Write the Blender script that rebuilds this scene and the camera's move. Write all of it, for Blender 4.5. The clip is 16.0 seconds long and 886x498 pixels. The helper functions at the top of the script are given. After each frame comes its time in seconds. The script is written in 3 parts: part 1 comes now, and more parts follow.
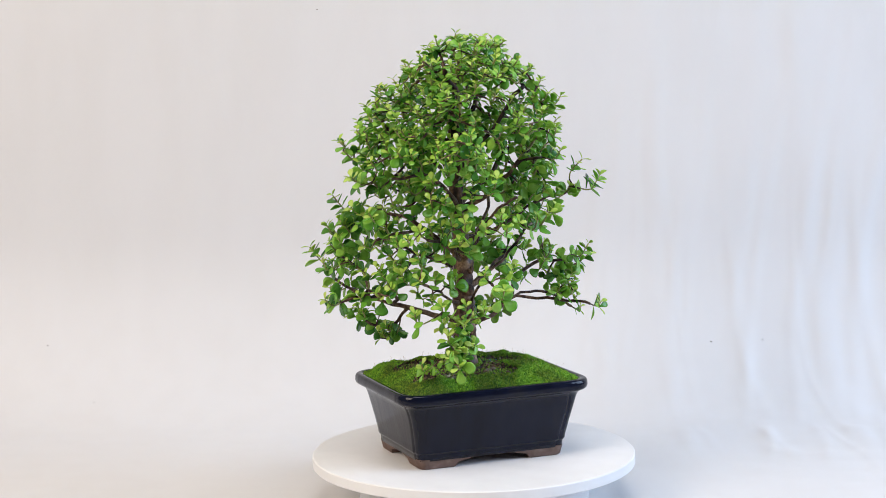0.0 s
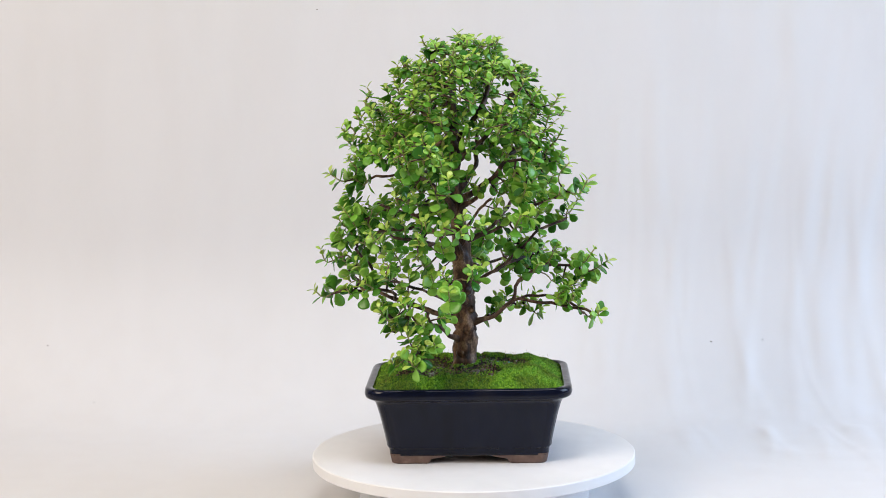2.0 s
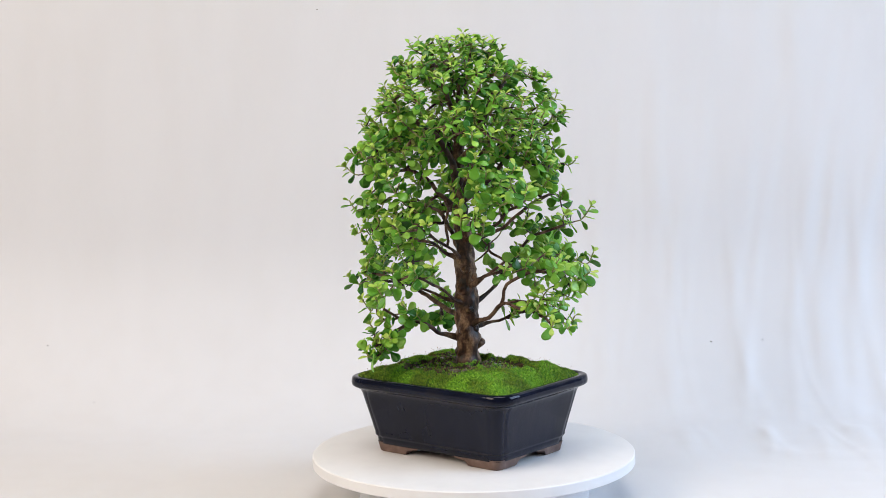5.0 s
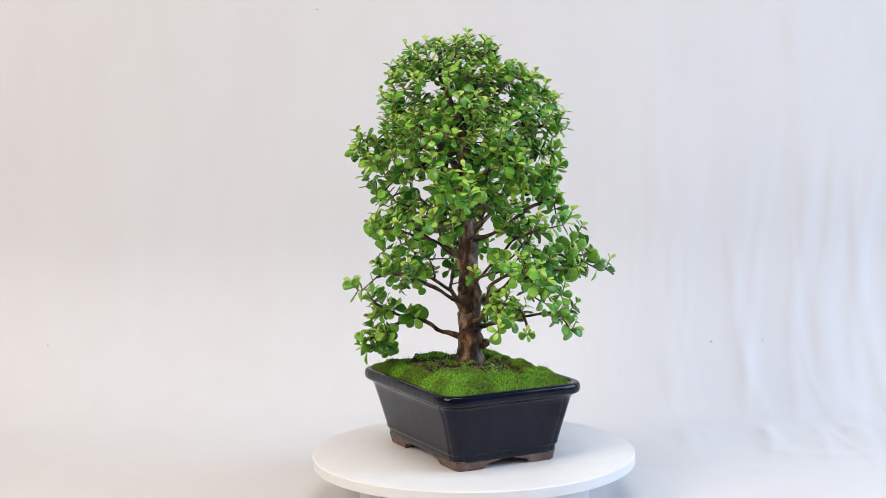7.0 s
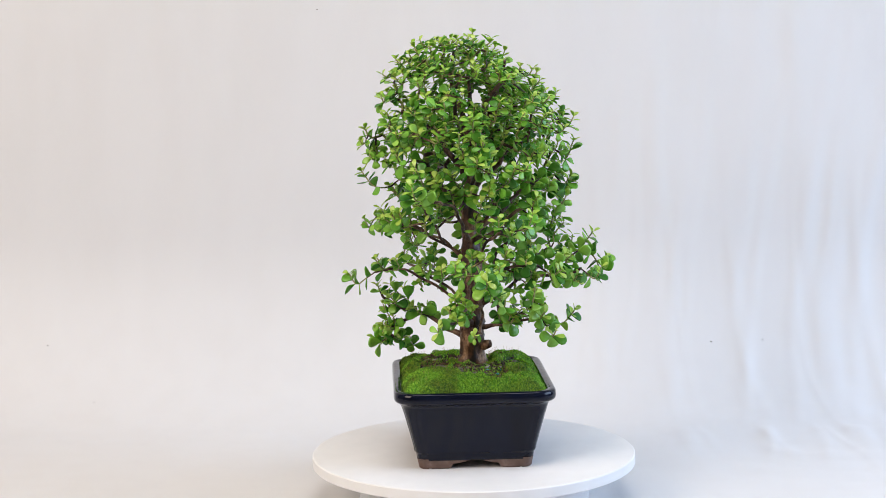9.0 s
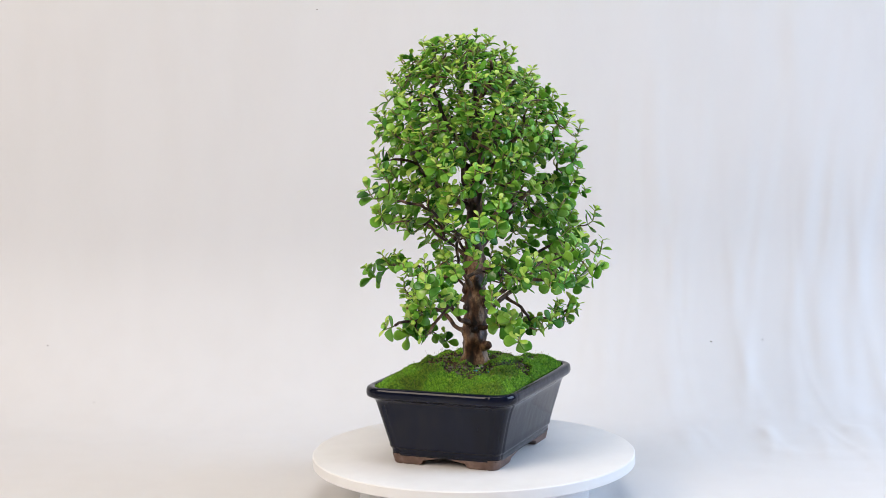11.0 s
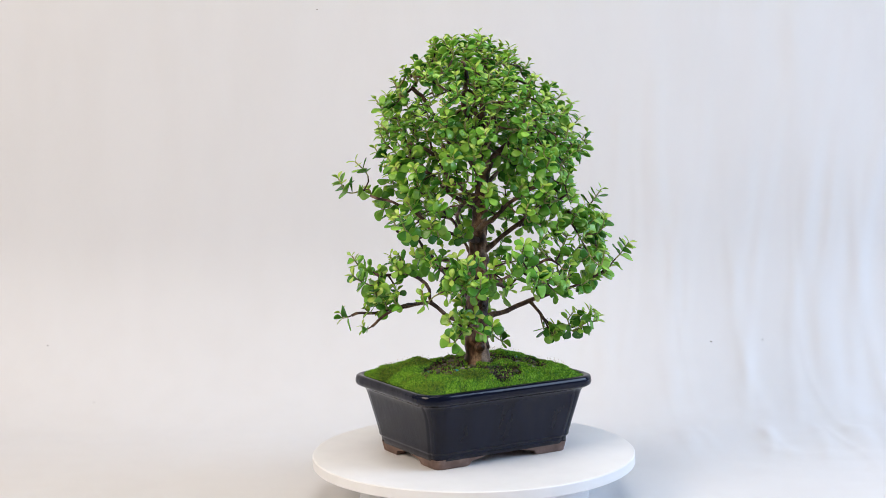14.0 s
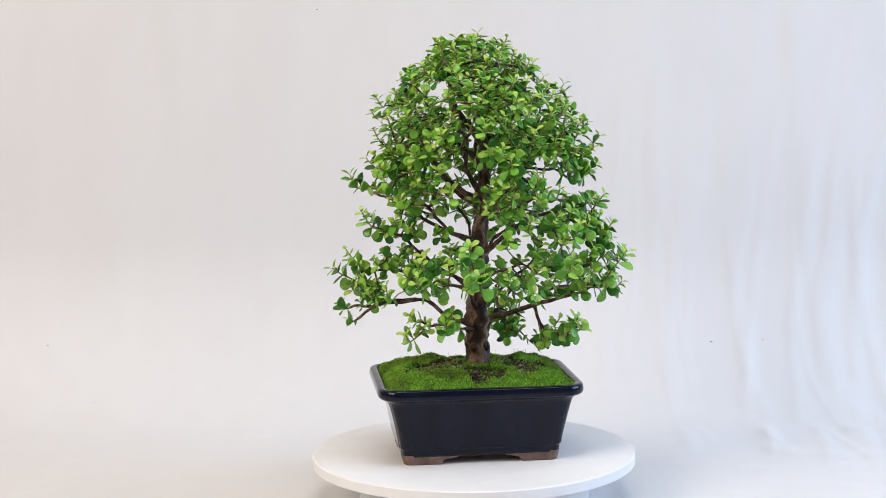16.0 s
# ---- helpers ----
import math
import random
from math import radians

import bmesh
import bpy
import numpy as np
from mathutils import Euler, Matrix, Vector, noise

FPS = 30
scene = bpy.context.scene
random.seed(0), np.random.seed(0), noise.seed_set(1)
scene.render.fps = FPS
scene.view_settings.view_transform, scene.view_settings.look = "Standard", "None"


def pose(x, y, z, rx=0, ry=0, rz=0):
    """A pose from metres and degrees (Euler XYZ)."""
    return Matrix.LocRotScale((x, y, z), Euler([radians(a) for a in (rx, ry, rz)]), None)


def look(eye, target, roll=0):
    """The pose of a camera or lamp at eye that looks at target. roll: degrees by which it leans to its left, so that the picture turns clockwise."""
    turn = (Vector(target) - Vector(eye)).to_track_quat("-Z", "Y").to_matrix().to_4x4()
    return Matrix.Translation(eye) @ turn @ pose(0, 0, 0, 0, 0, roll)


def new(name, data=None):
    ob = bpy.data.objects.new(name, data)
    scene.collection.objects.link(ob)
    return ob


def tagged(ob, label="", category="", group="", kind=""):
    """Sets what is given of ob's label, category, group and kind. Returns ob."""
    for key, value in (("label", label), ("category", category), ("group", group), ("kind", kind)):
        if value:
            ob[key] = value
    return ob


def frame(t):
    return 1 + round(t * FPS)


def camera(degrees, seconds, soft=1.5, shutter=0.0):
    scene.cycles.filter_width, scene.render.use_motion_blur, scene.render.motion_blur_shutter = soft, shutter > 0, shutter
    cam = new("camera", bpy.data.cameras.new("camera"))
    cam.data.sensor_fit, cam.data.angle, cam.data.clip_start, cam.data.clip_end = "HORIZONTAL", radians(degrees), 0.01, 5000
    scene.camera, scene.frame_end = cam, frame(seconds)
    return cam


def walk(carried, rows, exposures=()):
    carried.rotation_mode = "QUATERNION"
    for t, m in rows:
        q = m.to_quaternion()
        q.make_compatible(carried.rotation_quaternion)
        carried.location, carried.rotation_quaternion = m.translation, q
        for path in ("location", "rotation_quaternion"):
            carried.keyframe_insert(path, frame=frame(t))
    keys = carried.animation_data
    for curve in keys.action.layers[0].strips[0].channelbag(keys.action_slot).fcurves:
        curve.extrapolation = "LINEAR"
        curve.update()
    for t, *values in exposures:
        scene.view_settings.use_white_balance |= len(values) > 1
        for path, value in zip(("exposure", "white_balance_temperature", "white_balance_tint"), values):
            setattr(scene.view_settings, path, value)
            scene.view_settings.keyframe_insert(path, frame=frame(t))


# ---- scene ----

from math import cos, sin, pi, hypot, atan2

SECONDS = 16.0
TURN_RATE = 12.25          # degrees a second, clockwise from above
AXIS_X = -0.0017           # where the turntable's axle stands
STRAIGHT_AT = 1.8          # the pot's long side faces the camera
FLOOR_Z = -0.062           # the top of the turntable is z = 0

# ---- camera ----
cam = camera(28.72, SECONDS, soft=0.5)
EYE = (0.0, -2.1, 0.5076)
CAM_POSE = look(EYE, (-0.03419, -0.01569, 0.25364), -0.87)
walk(cam, [(0.0, CAM_POSE), (SECONDS, CAM_POSE)])

# ---- world and lights ----
world = bpy.data.worlds.new("world")
scene.world = world
world.use_nodes = True
sky = world.node_tree.nodes.new("ShaderNodeTexSky")
sky.sky_type = 'NISHITA'
sky.sun_disc = False
sky.sun_elevation = radians(40)
sky.sun_rotation = radians(100)
world.node_tree.links.new(sky.outputs[0], world.node_tree.nodes["Background"].inputs[0])
world.node_tree.nodes["Background"].inputs[1].default_value = 0.1


def area_light(name, eye, target, width, height, watts, colour):
    data = bpy.data.lights.new(name, "AREA")
    data.shape, data.size, data.size_y = "RECTANGLE", width, height
    data.energy, data.color = watts, colour
    ob = new(name, data)
    ob.matrix_world = look(eye, target)
    return ob


area_light("window_daylight", (2.16, -0.40, 1.05), (0.0, -0.30, 0.55), 1.5, 1.3, 49.5, (0.50, 0.69, 1.0))
area_light("studio_lamp", (-1.80, -1.50, 1.55), (0.70, 0.20, 0.40), 1.6, 1.4, 62, (1.0, 0.85, 0.71))
# unseen soft fill added overhead, to lift the shadows and the leaf tops
area_light("overhead_fill", (0.1, -0.75, 2.35), (0.1, -0.6, 0.0), 1.4, 1.2, 30.5, (1.0, 0.96, 0.94))
scene.view_settings.exposure = 0.0


# ---- materials ----
def material(name, colour, rough=0.5, metallic=0.0, coat=0.0):
    m = bpy.data.materials.new(name)
    m.use_nodes = True
    b = m.node_tree.nodes["Principled BSDF"]
    b.inputs["Base Color"].default_value = (*colour, 1)
    b.inputs["Roughness"].default_value = rough
    b.inputs["Metallic"].default_value = metallic
    b.inputs["Coat Weight"].default_value = coat
    return m, m.node_tree, b


def noise_node(tree, scale, detail=4.0, stretch=None):
    co = tree.nodes.new("ShaderNodeTexCoord")
    n = tree.nodes.new("ShaderNodeTexNoise")
    n.inputs["Scale"].default_value, n.inputs["Detail"].default_value = scale, detail
    if stretch:
        mp = tree.nodes.new("ShaderNodeMapping")
        mp.inputs["Scale"].default_value = stretch
        tree.links.new(co.outputs["Object"], mp.inputs[0])
        tree.links.new(mp.outputs[0], n.inputs[0])
    else:
        tree.links.new(co.outputs["Object"], n.inputs[0])
    return n


def ramp(tree, source, stops):
    r = tree.nodes.new("ShaderNodeValToRGB")
    while len(r.color_ramp.elements) < len(stops):
        r.color_ramp.elements.new(0.5)
    for e, (at, c) in zip(r.color_ramp.elements, stops):
        e.position, e.color = at, (*c, 1)
    tree.links.new(source, r.inputs[0])
    return r


def blend(tree, kind, fac, a, b):
    n = tree.nodes.new("ShaderNodeMix")
    n.data_type, n.blend_type = "RGBA", kind
    if isinstance(fac, float):
        n.inputs[0].default_value = fac
    else:
        tree.links.new(fac, n.inputs[0])
    tree.links.new(a, n.inputs[6])
    tree.links.new(b, n.inputs[7])
    return n.outputs[2]


def bump(tree, b, height, strength, distance):
    n = tree.nodes.new("ShaderNodeBump")
    n.inputs["Strength"].default_value, n.inputs["Distance"].default_value = strength, distance
    tree.links.new(height, n.inputs["Height"])
    tree.links.new(n.outputs[0], b.inputs["Normal"])


def cloth_material():
    m, t, b = material("backdrop_cloth", (0.8, 0.79, 0.78), 0.9)
    big = noise_node(t, 1.3, 3.0)
    r = ramp(t, big.outputs[0], [(0.3, (0.640, 0.636, 0.634)), (0.7, (0.668, 0.662, 0.660))])
    fine = noise_node(t, 900, 2.0)
    r2 = ramp(t, fine.outputs[0], [(0.3, (0.965, 0.965, 0.965)), (0.7, (1, 1, 1))])
    blotch = noise_node(t, 22, 5.0, (1, 1, 0.3))
    r3 = ramp(t, blotch.outputs[0], [(0.35, (0.984, 0.981, 0.977)), (0.6, (1, 1, 1))])
    colour = blend(t, "MULTIPLY", 1.0, r.outputs[0], r2.outputs[0])
    t.links.new(blend(t, "MULTIPLY", 1.0, colour, r3.outputs[0]), b.inputs["Base Color"])
    b.inputs["Sheen Weight"].default_value = 0.05
    bump(t, b, fine.outputs[0], 0.12, 0.0006)
    return m


def wall_material(name, colour):
    m, t, b = material(name, colour, 0.8)
    n = noise_node(t, 3.0)
    lo = tuple(c * 0.95 for c in colour)
    t.links.new(ramp(t, n.outputs[0], [(0.3, lo), (0.7, colour)]).outputs[0], b.inputs["Base Color"])
    return m


def laminate_material():
    m, t, b = material("white_laminate", (0.84, 0.84, 0.84), 0.55)
    n = noise_node(t, 30, 5.0)
    t.links.new(ramp(t, n.outputs[0], [(0.3, (0.75, 0.75, 0.75)), (0.65, (0.78, 0.78, 0.78))]).outputs[0], b.inputs["Base Color"])
    return m


def glaze_material():
    m, t, b = material("blue_black_glaze", (0.008, 0.010, 0.020), 0.20)
    b.inputs["Specular IOR Level"].default_value = 0.22
    n = noise_node(t, 28, 6.0, (1, 1, 0.35))
    t.links.new(ramp(t, n.outputs[0], [(0.25, (0.0035, 0.004, 0.010)), (0.55, (0.005, 0.007, 0.019)), (0.8, (0.012, 0.012, 0.018))]).outputs[0], b.inputs["Base Color"])
    rr = ramp(t, n.outputs[0], [(0.3, (0.05, 0.05, 0.05)), (0.7, (0.12, 0.12, 0.12))])
    t.links.new(rr.outputs[0], b.inputs["Roughness"])
    b.inputs["Coat Roughness"].default_value = 0.08
    bump(t, b, noise_node(t, 42, 4.0, (1, 1, 0.3)).outputs[0], 0.30, 0.002)
    return m


def clay_material():
    m, t, b = material("bare_clay", (0.2, 0.12, 0.09), 0.75)
    n = noise_node(t, 70, 8.0)
    t.links.new(ramp(t, n.outputs[0], [(0.25, (0.075, 0.045, 0.036)), (0.55, (0.15, 0.094, 0.074)), (0.8, (0.27, 0.19, 0.155))]).outputs[0], b.inputs["Base Color"])
    bump(t, b, noise_node(t, 500, 3.0).outputs[0], 0.4, 0.0008)
    return m


def bark_material(name, dark, mid, light, rough):
    m, t, b = material(name, mid, rough)
    n = noise_node(t, 90, 9.0, (1, 1, 0.45))
    fine = noise_node(t, 420, 6.0)
    r = ramp(t, n.outputs[0], [(0.37, dark), (0.49, mid), (0.61, light)])
    r2 = ramp(t, fine.outputs[0], [(0.32, (0.5, 0.48, 0.46)), (0.6, (1, 1, 1))])
    t.links.new(blend(t, "MULTIPLY", 1.0, r.outputs[0], r2.outputs[0]), b.inputs["Base Color"])
    b.inputs["Specular IOR Level"].default_value = 0.35
    bump(t, b, r.outputs[0], 1.0, 0.0022)
    return m


def leaf_material(name, single, dark, mid, light):
    m, t, b = material(name, mid, 0.27)
    if single:
        source = t.nodes.new("ShaderNodeObjectInfo").outputs["Random"]
    else:
        source = t.nodes.new("ShaderNodeNewGeometry").outputs["Random Per Island"]
    r = ramp(t, source, [(0.0, dark), (0.5, mid), (1.0, light)])
    mottle = noise_node(t, 160, 3.0)
    r2 = ramp(t, mottle.outputs[0], [(0.3, (0.82, 0.86, 0.8)), (0.7, (1, 1, 1))])
    colour = blend(t, "MULTIPLY", 1.0, r.outputs[0], r2.outputs[0])
    t.links.new(colour, b.inputs["Base Color"])
    b.inputs["Specular IOR Level"].default_value = 0.45
    through_leaf = t.nodes.new("ShaderNodeBsdfTranslucent")
    t.links.new(colour, through_leaf.inputs[0])
    mix = t.nodes.new("ShaderNodeMixShader")
    mix.inputs[0].default_value = 0.17
    t.links.new(b.outputs[0], mix.inputs[1])
    t.links.new(through_leaf.outputs[0], mix.inputs[2])
    t.links.new(mix.outputs[0], t.nodes["Material Output"].inputs[0])
    bump(t, b, mottle.outputs[0], 0.1, 0.001)
    return m


def island_material(name, dark, mid, light, rough=0.8):
    m, t, b = material(name, mid, rough)
    geo = t.nodes.new("ShaderNodeNewGeometry")
    r = ramp(t, geo.outputs["Random Per Island"], [(0.0, dark), (0.5, mid), (1.0, light)])
    n = noise_node(t, 26, 7.0)
    r2 = ramp(t, n.outputs[0], [(0.36, (0.60, 0.46, 0.42)), (0.45, (0.76, 0.68, 0.6)), (0.54, (1, 1, 1))])
    t.links.new(blend(t, "MULTIPLY", 1.0, r.outputs[0], r2.outputs[0]), b.inputs["Base Color"])
    return m


def soil_material():
    m, t, b = material("dark_soil", (0.03, 0.022, 0.015), 0.9)
    n = noise_node(t, 260, 8.0)
    t.links.new(ramp(t, n.outputs[0], [(0.3, (0.010, 0.009, 0.006)), (0.55, (0.035, 0.026, 0.015)), (0.8, (0.09, 0.065, 0.045))]).outputs[0], b.inputs["Base Color"])
    bump(t, b, n.outputs[0], 1.0, 0.003)
    return m


CLOTH = cloth_material()
# unseen walls, greyed so that glaze reflections and leaf shadows stay dark
WALL = wall_material("grey_wall", (0.24, 0.24, 0.24))
FLOOR = wall_material("grey_floor", (0.13, 0.125, 0.12))
LAMINATE = laminate_material()
GLAZE = glaze_material()
CLAY = clay_material()
# the pale bark tone is scars and speckle, plus highlights painted in
BARK = bark_material("brown_bark", (0.014, 0.007, 0.004), (0.085, 0.038, 0.018), (0.30, 0.18, 0.10), 0.44)
TWIG = bark_material("twig_bark", (0.022, 0.011, 0.007), (0.075, 0.037, 0.020), (0.19, 0.115, 0.07), 0.5)
YOUNG_STEM = bark_material("young_stem", (0.17, 0.21, 0.05), (0.27, 0.31, 0.08), (0.38, 0.36, 0.13), 0.45)
LEAF_ONE = leaf_material("leaf_single", True, (0.042, 0.190, 0.022), (0.175, 0.465, 0.044), (0.37, 0.67, 0.100))
LEAF = leaf_material("leaf_mass", False, (0.042, 0.190, 0.022), (0.175, 0.465, 0.044), (0.37, 0.67, 0.100))
LEAF_YOUNG = leaf_material("leaf_young", False, (0.30, 0.53, 0.06), (0.42, 0.63, 0.09), (0.54, 0.70, 0.15))
MOSS = island_material("moss_green", (0.045, 0.155, 0.006), (0.135, 0.345, 0.014), (0.30, 0.55, 0.035))
# moss under the tufts, its green deepened to put shade into the gaps
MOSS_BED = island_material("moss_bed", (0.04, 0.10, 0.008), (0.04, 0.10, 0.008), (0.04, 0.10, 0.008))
SOIL = soil_material()
CRUMB = island_material("soil_crumb", (0.010, 0.007, 0.005), (0.050, 0.028, 0.017), (0.20, 0.125, 0.08), 0.85)
STALK = island_material("moss_stalk", (0.22, 0.11, 0.05), (0.32, 0.20, 0.08), (0.36, 0.32, 0.12))


# ---- mesh helpers ----
def mesh(name, verts, faces, materials, parent=None, label="", smooth=True, slots=None):
    me = bpy.data.meshes.new(name)
    me.from_pydata([tuple(v) for v in verts], [], faces)
    for mt in materials:
        me.materials.append(mt)
    if slots:
        me.polygons.foreach_set("material_index", slots)
    me.polygons.foreach_set("use_smooth", [smooth] * len(me.polygons))
    me.update()
    ob = new(name, me)
    if parent:
        ob.parent = parent
    if label:
        tagged(ob, label=label)
    return ob


def part(name, bm, mat, parent=None, label="", smooth=False):
    me = bpy.data.meshes.new(name)
    bmesh.ops.recalc_face_normals(bm, faces=bm.faces[:])
    bm.to_mesh(me)
    bm.free()
    me.materials.append(mat)
    me.polygons.foreach_set("use_smooth", [smooth] * len(me.polygons))
    ob = new(name, me)
    if parent:
        ob.parent = parent
    if label:
        tagged(ob, label=label)
    return ob


def box_bm(x0, x1, y0, y1, z0, z1, bm=None):
    bm = bm or bmesh.new()
    m = Matrix.Translation(((x0 + x1) / 2, (y0 + y1) / 2, (z0 + z1) / 2)) @ Matrix.Diagonal((x1 - x0, y1 - y0, z1 - z0, 1))
    bmesh.ops.create_cube(bm, size=1, matrix=m)
    return bm


def lathe(profile, steps, verts=None, faces=None):
    """Turns (radius, z) pairs about the z axis; open at its ends unless the radius is 0."""
    verts, faces = verts or [], faces or []
    rows = []
    for r, z in profile:
        if r < 1e-6:
            rows.append([len(verts)])
            verts.append((0, 0, z))
        else:
            rows.append(list(range(len(verts), len(verts) + steps)))
            verts += [(r * cos(2 * pi * k / steps), r * sin(2 * pi * k / steps), z) for k in range(steps)]
    for p, q in zip(rows, rows[1:]):
        for k in range(steps):
            j = (k + 1) % steps
            if len(p) == 1:
                faces.append((p[0], q[j], q[k]))
            elif len(q) == 1:
                faces.append((p[k], p[j], q[0]))
            else:
                faces.append((p[k], p[j], q[j], q[k]))
    return verts, faces


# ---- the room, closed round the set ----
RX, RY0, RY1, RZ = 2.2, -3.6, 1.3, 2.4


def wall(name, x0, x1, y0, y1, z0, z1):
    return tagged(part(name, box_bm(x0, x1, y0, y1, z0, z1), WALL), "plain grey wall, added unseen round the set", "wall", kind="structure")


tagged(part("floor", box_bm(-RX - 0.1, RX + 0.1, RY0 - 0.1, RY1 + 0.1, FLOOR_Z - 0.13, FLOOR_Z - 0.01), FLOOR), "grey floor under the backdrop cloth", "floor", kind="structure")
tagged(part("ceiling", box_bm(-RX - 0.1, RX + 0.1, RY0 - 0.1, RY1 + 0.1, RZ, RZ + 0.1), WALL), "plain grey ceiling, added unseen over the set", "ceiling", kind="structure")
ZF = FLOOR_Z - 0.01
wall("wall_north", -RX, RX, RY1, RY1 + 0.1, ZF, RZ)
wall("wall_south", -RX, RX, RY0 - 0.1, RY0, ZF, RZ)
wall("wall_west", -RX - 0.1, -RX, RY0 - 0.1, RY1 + 0.1, ZF, RZ)
bm = box_bm(RX, RX + 0.1, RY0 - 0.1, -1.20, ZF, RZ)
box_bm(RX, RX + 0.1, 0.40, RY1 + 0.1, ZF, RZ, bm)
box_bm(RX, RX + 0.1, -1.20, 0.40, ZF, 0.35, bm)
box_bm(RX, RX + 0.1, -1.20, 0.40, 1.75, RZ, bm)
tagged(part("wall_east", bm, WALL), "plain grey wall with a daylight window, added unseen", "wall", kind="structure")


# ---- backdrop cloth: a swept sheet with folds ----
def smooth_step(a, b, x):
    u = min(1.0, max(0.0, (x - a) / (b - a)))
    return u * u * (3 - 2 * u)


BEND_Y, BEND_R = 0.36, 0.26
FOLDS = ((0.19, 0.007, 0.0008), (0.225, 0.005, 0.0007), (0.243, 0.008, 0.0010), (0.285, 0.009, 0.0012), (0.348, 0.010, 0.0014), (0.425, 0.011, 0.0018), (0.52, 0.012, 0.0024), (0.59, 0.013, 0.0030), (0.262, 0.005, 0.0009), (0.305, 0.006, 0.0012), (0.33, 0.004, 0.0007), (0.365, 0.006, 0.0012), (0.405, 0.007, 0.0016), (0.44, 0.005, 0.0012),
         (0.475, 0.007, 0.0019), (0.505, 0.005, 0.0014), (0.54, 0.008, 0.0024), (0.575, 0.006, 0.0020), (0.605, 0.008, 0.0030), (0.64, 0.010, 0.0032), (0.69, 0.018, 0.006), (0.80, 0.03, 0.010))


def cloth_offset(x, s):
    """How far the cloth stands off its sheet; s is the height up the hanging part."""
    d = 0.0022 * noise.noise((x * 2.2, s * 1.1, 3.1)) * (1 + 2 * smooth_step(-0.1, 0.5, x))
    low = smooth_step(-0.12, 0.06, s)
    for k, (cx, w, h) in enumerate(FOLDS):
        top = 0.30 + 0.30 * (0.5 + 0.5 * sin(k * 2.4))
        foot = 0.10 * (0.5 + 0.5 * sin(k * 4.1 + 1.0))
        fade = (1 - 0.85 * smooth_step(top * 0.4, top, s)) * smooth_step(-0.30 + foot, -0.08 + foot, s)
        lean = 0.16 * (0.30 - s) * (1 if k % 3 else -0.5) * (0.4 + 0.6 * sin(k * 1.9) ** 2) + 0.016 * noise.noise((s * 6.0, k * 3.7, 0.0))
        u = (x - cx + lean) / (1.35 * w * (1 + 0.4 * noise.noise((s * 9.0, k * 1.3, 5.0))))
        d += 0.78 * h * math.exp(-u * u) * (fade + 0.05) * (1 + 0.5 * noise.noise((s * 7.0, k * 2.1, 8.0)))
    d += 0.0005 * noise.noise((x * 34, s * 5.0, 4.0)) + 0.0009 * noise.noise((x * 9.0, s * 3.0, 6.0))
    d += 0.0010 * noise.noise((x * 26, s * 4.5, 9.0)) * smooth_step(0.05, 0.4, x) * low
    d += 0.0016 * noise.noise((x * 9, s * 7, 1.0)) * (1 - low)
    ridge = 1 - abs(noise.noise((x * 5 + s * 3, s * 6 - x * 2, 12.0)))
    d += 0.0030 * ridge ** 8 * smooth_step(0.2, 0.5, x) * smooth_step(-0.5, -0.2, s) * (1 - 0.6 * low)
    return d


def build_backdrop():
    xs = np.concatenate([np.linspace(-1.7, -0.7, 24), np.linspace(-0.68, 0.15, 60), np.linspace(0.155, 0.9, 170), np.linspace(0.93, 1.7, 20)])
    path = [(y, FLOOR_Z, 0, 1, y - BEND_Y) for y in np.linspace(-0.55, BEND_Y, 50)]
    arc = BEND_R * pi / 2
    for k in range(1, 19):
        a = k / 18 * pi / 2
        path.append((BEND_Y + BEND_R * sin(a), FLOOR_Z + BEND_R * (1 - cos(a)), -sin(a), cos(a), k / 18 * arc - arc * 0.55))
    for z in np.linspace(0.02, 1.5, 60):
        path.append((BEND_Y + BEND_R, FLOOR_Z + BEND_R + z, -1, 0, arc * 0.45 + z))
    verts, faces = [], []
    for y, z, ny, nz, s in path:
        for x in xs:
            d = cloth_offset(x, s)
            if s < -0.3:
                d = abs(d) * 0.5
            verts.append((x, y + ny * d, z + nz * d + 0.002))
    n = len(xs)
    for i in range(len(path) - 1):
        for j in range(n - 1):
            faces.append((i * n + j, i * n + j + 1, (i + 1) * n + j + 1, (i + 1) * n + j))
    ob = mesh("backdrop", verts, faces, [CLOTH])
    return tagged(ob, "off-white muslin cloth backdrop, creased at one side", "backdrop", kind="structure")


build_backdrop()


# ---- turntable ----
DISC_R, DISC_T = 0.1992, 0.0130


def build_turntable():
    table = new("turntable")
    table.location = (-0.0004, 0, 0)
    tagged(table, "white laminate display turntable with a round top", "turntable")
    v, f = lathe([(0, -DISC_T), (DISC_R - 0.001, -DISC_T), (DISC_R, -DISC_T + 0.001), (DISC_R, -0.0012), (DISC_R - 0.0012, 0), (0, 0)], 160)
    top = mesh("top", v, f, [LAMINATE], table, "round white laminate top", smooth=False)
    v, f = lathe([(0, FLOOR_Z + 0.003), (0.142, FLOOR_Z + 0.003), (0.142, -DISC_T - 0.006), (0.138, -DISC_T - 0.004), (0, -DISC_T - 0.004)], 96)
    mesh("base", v, f, [LAMINATE], table, "white drum base", smooth=False)
    v, f = lathe([(0.05, -DISC_T - 0.006), (0.05, -DISC_T + 0.001)], 48)
    mesh("bearing", v, f, [LAMINATE], table)
    return table, top


turntable, turntable_top = build_turntable()


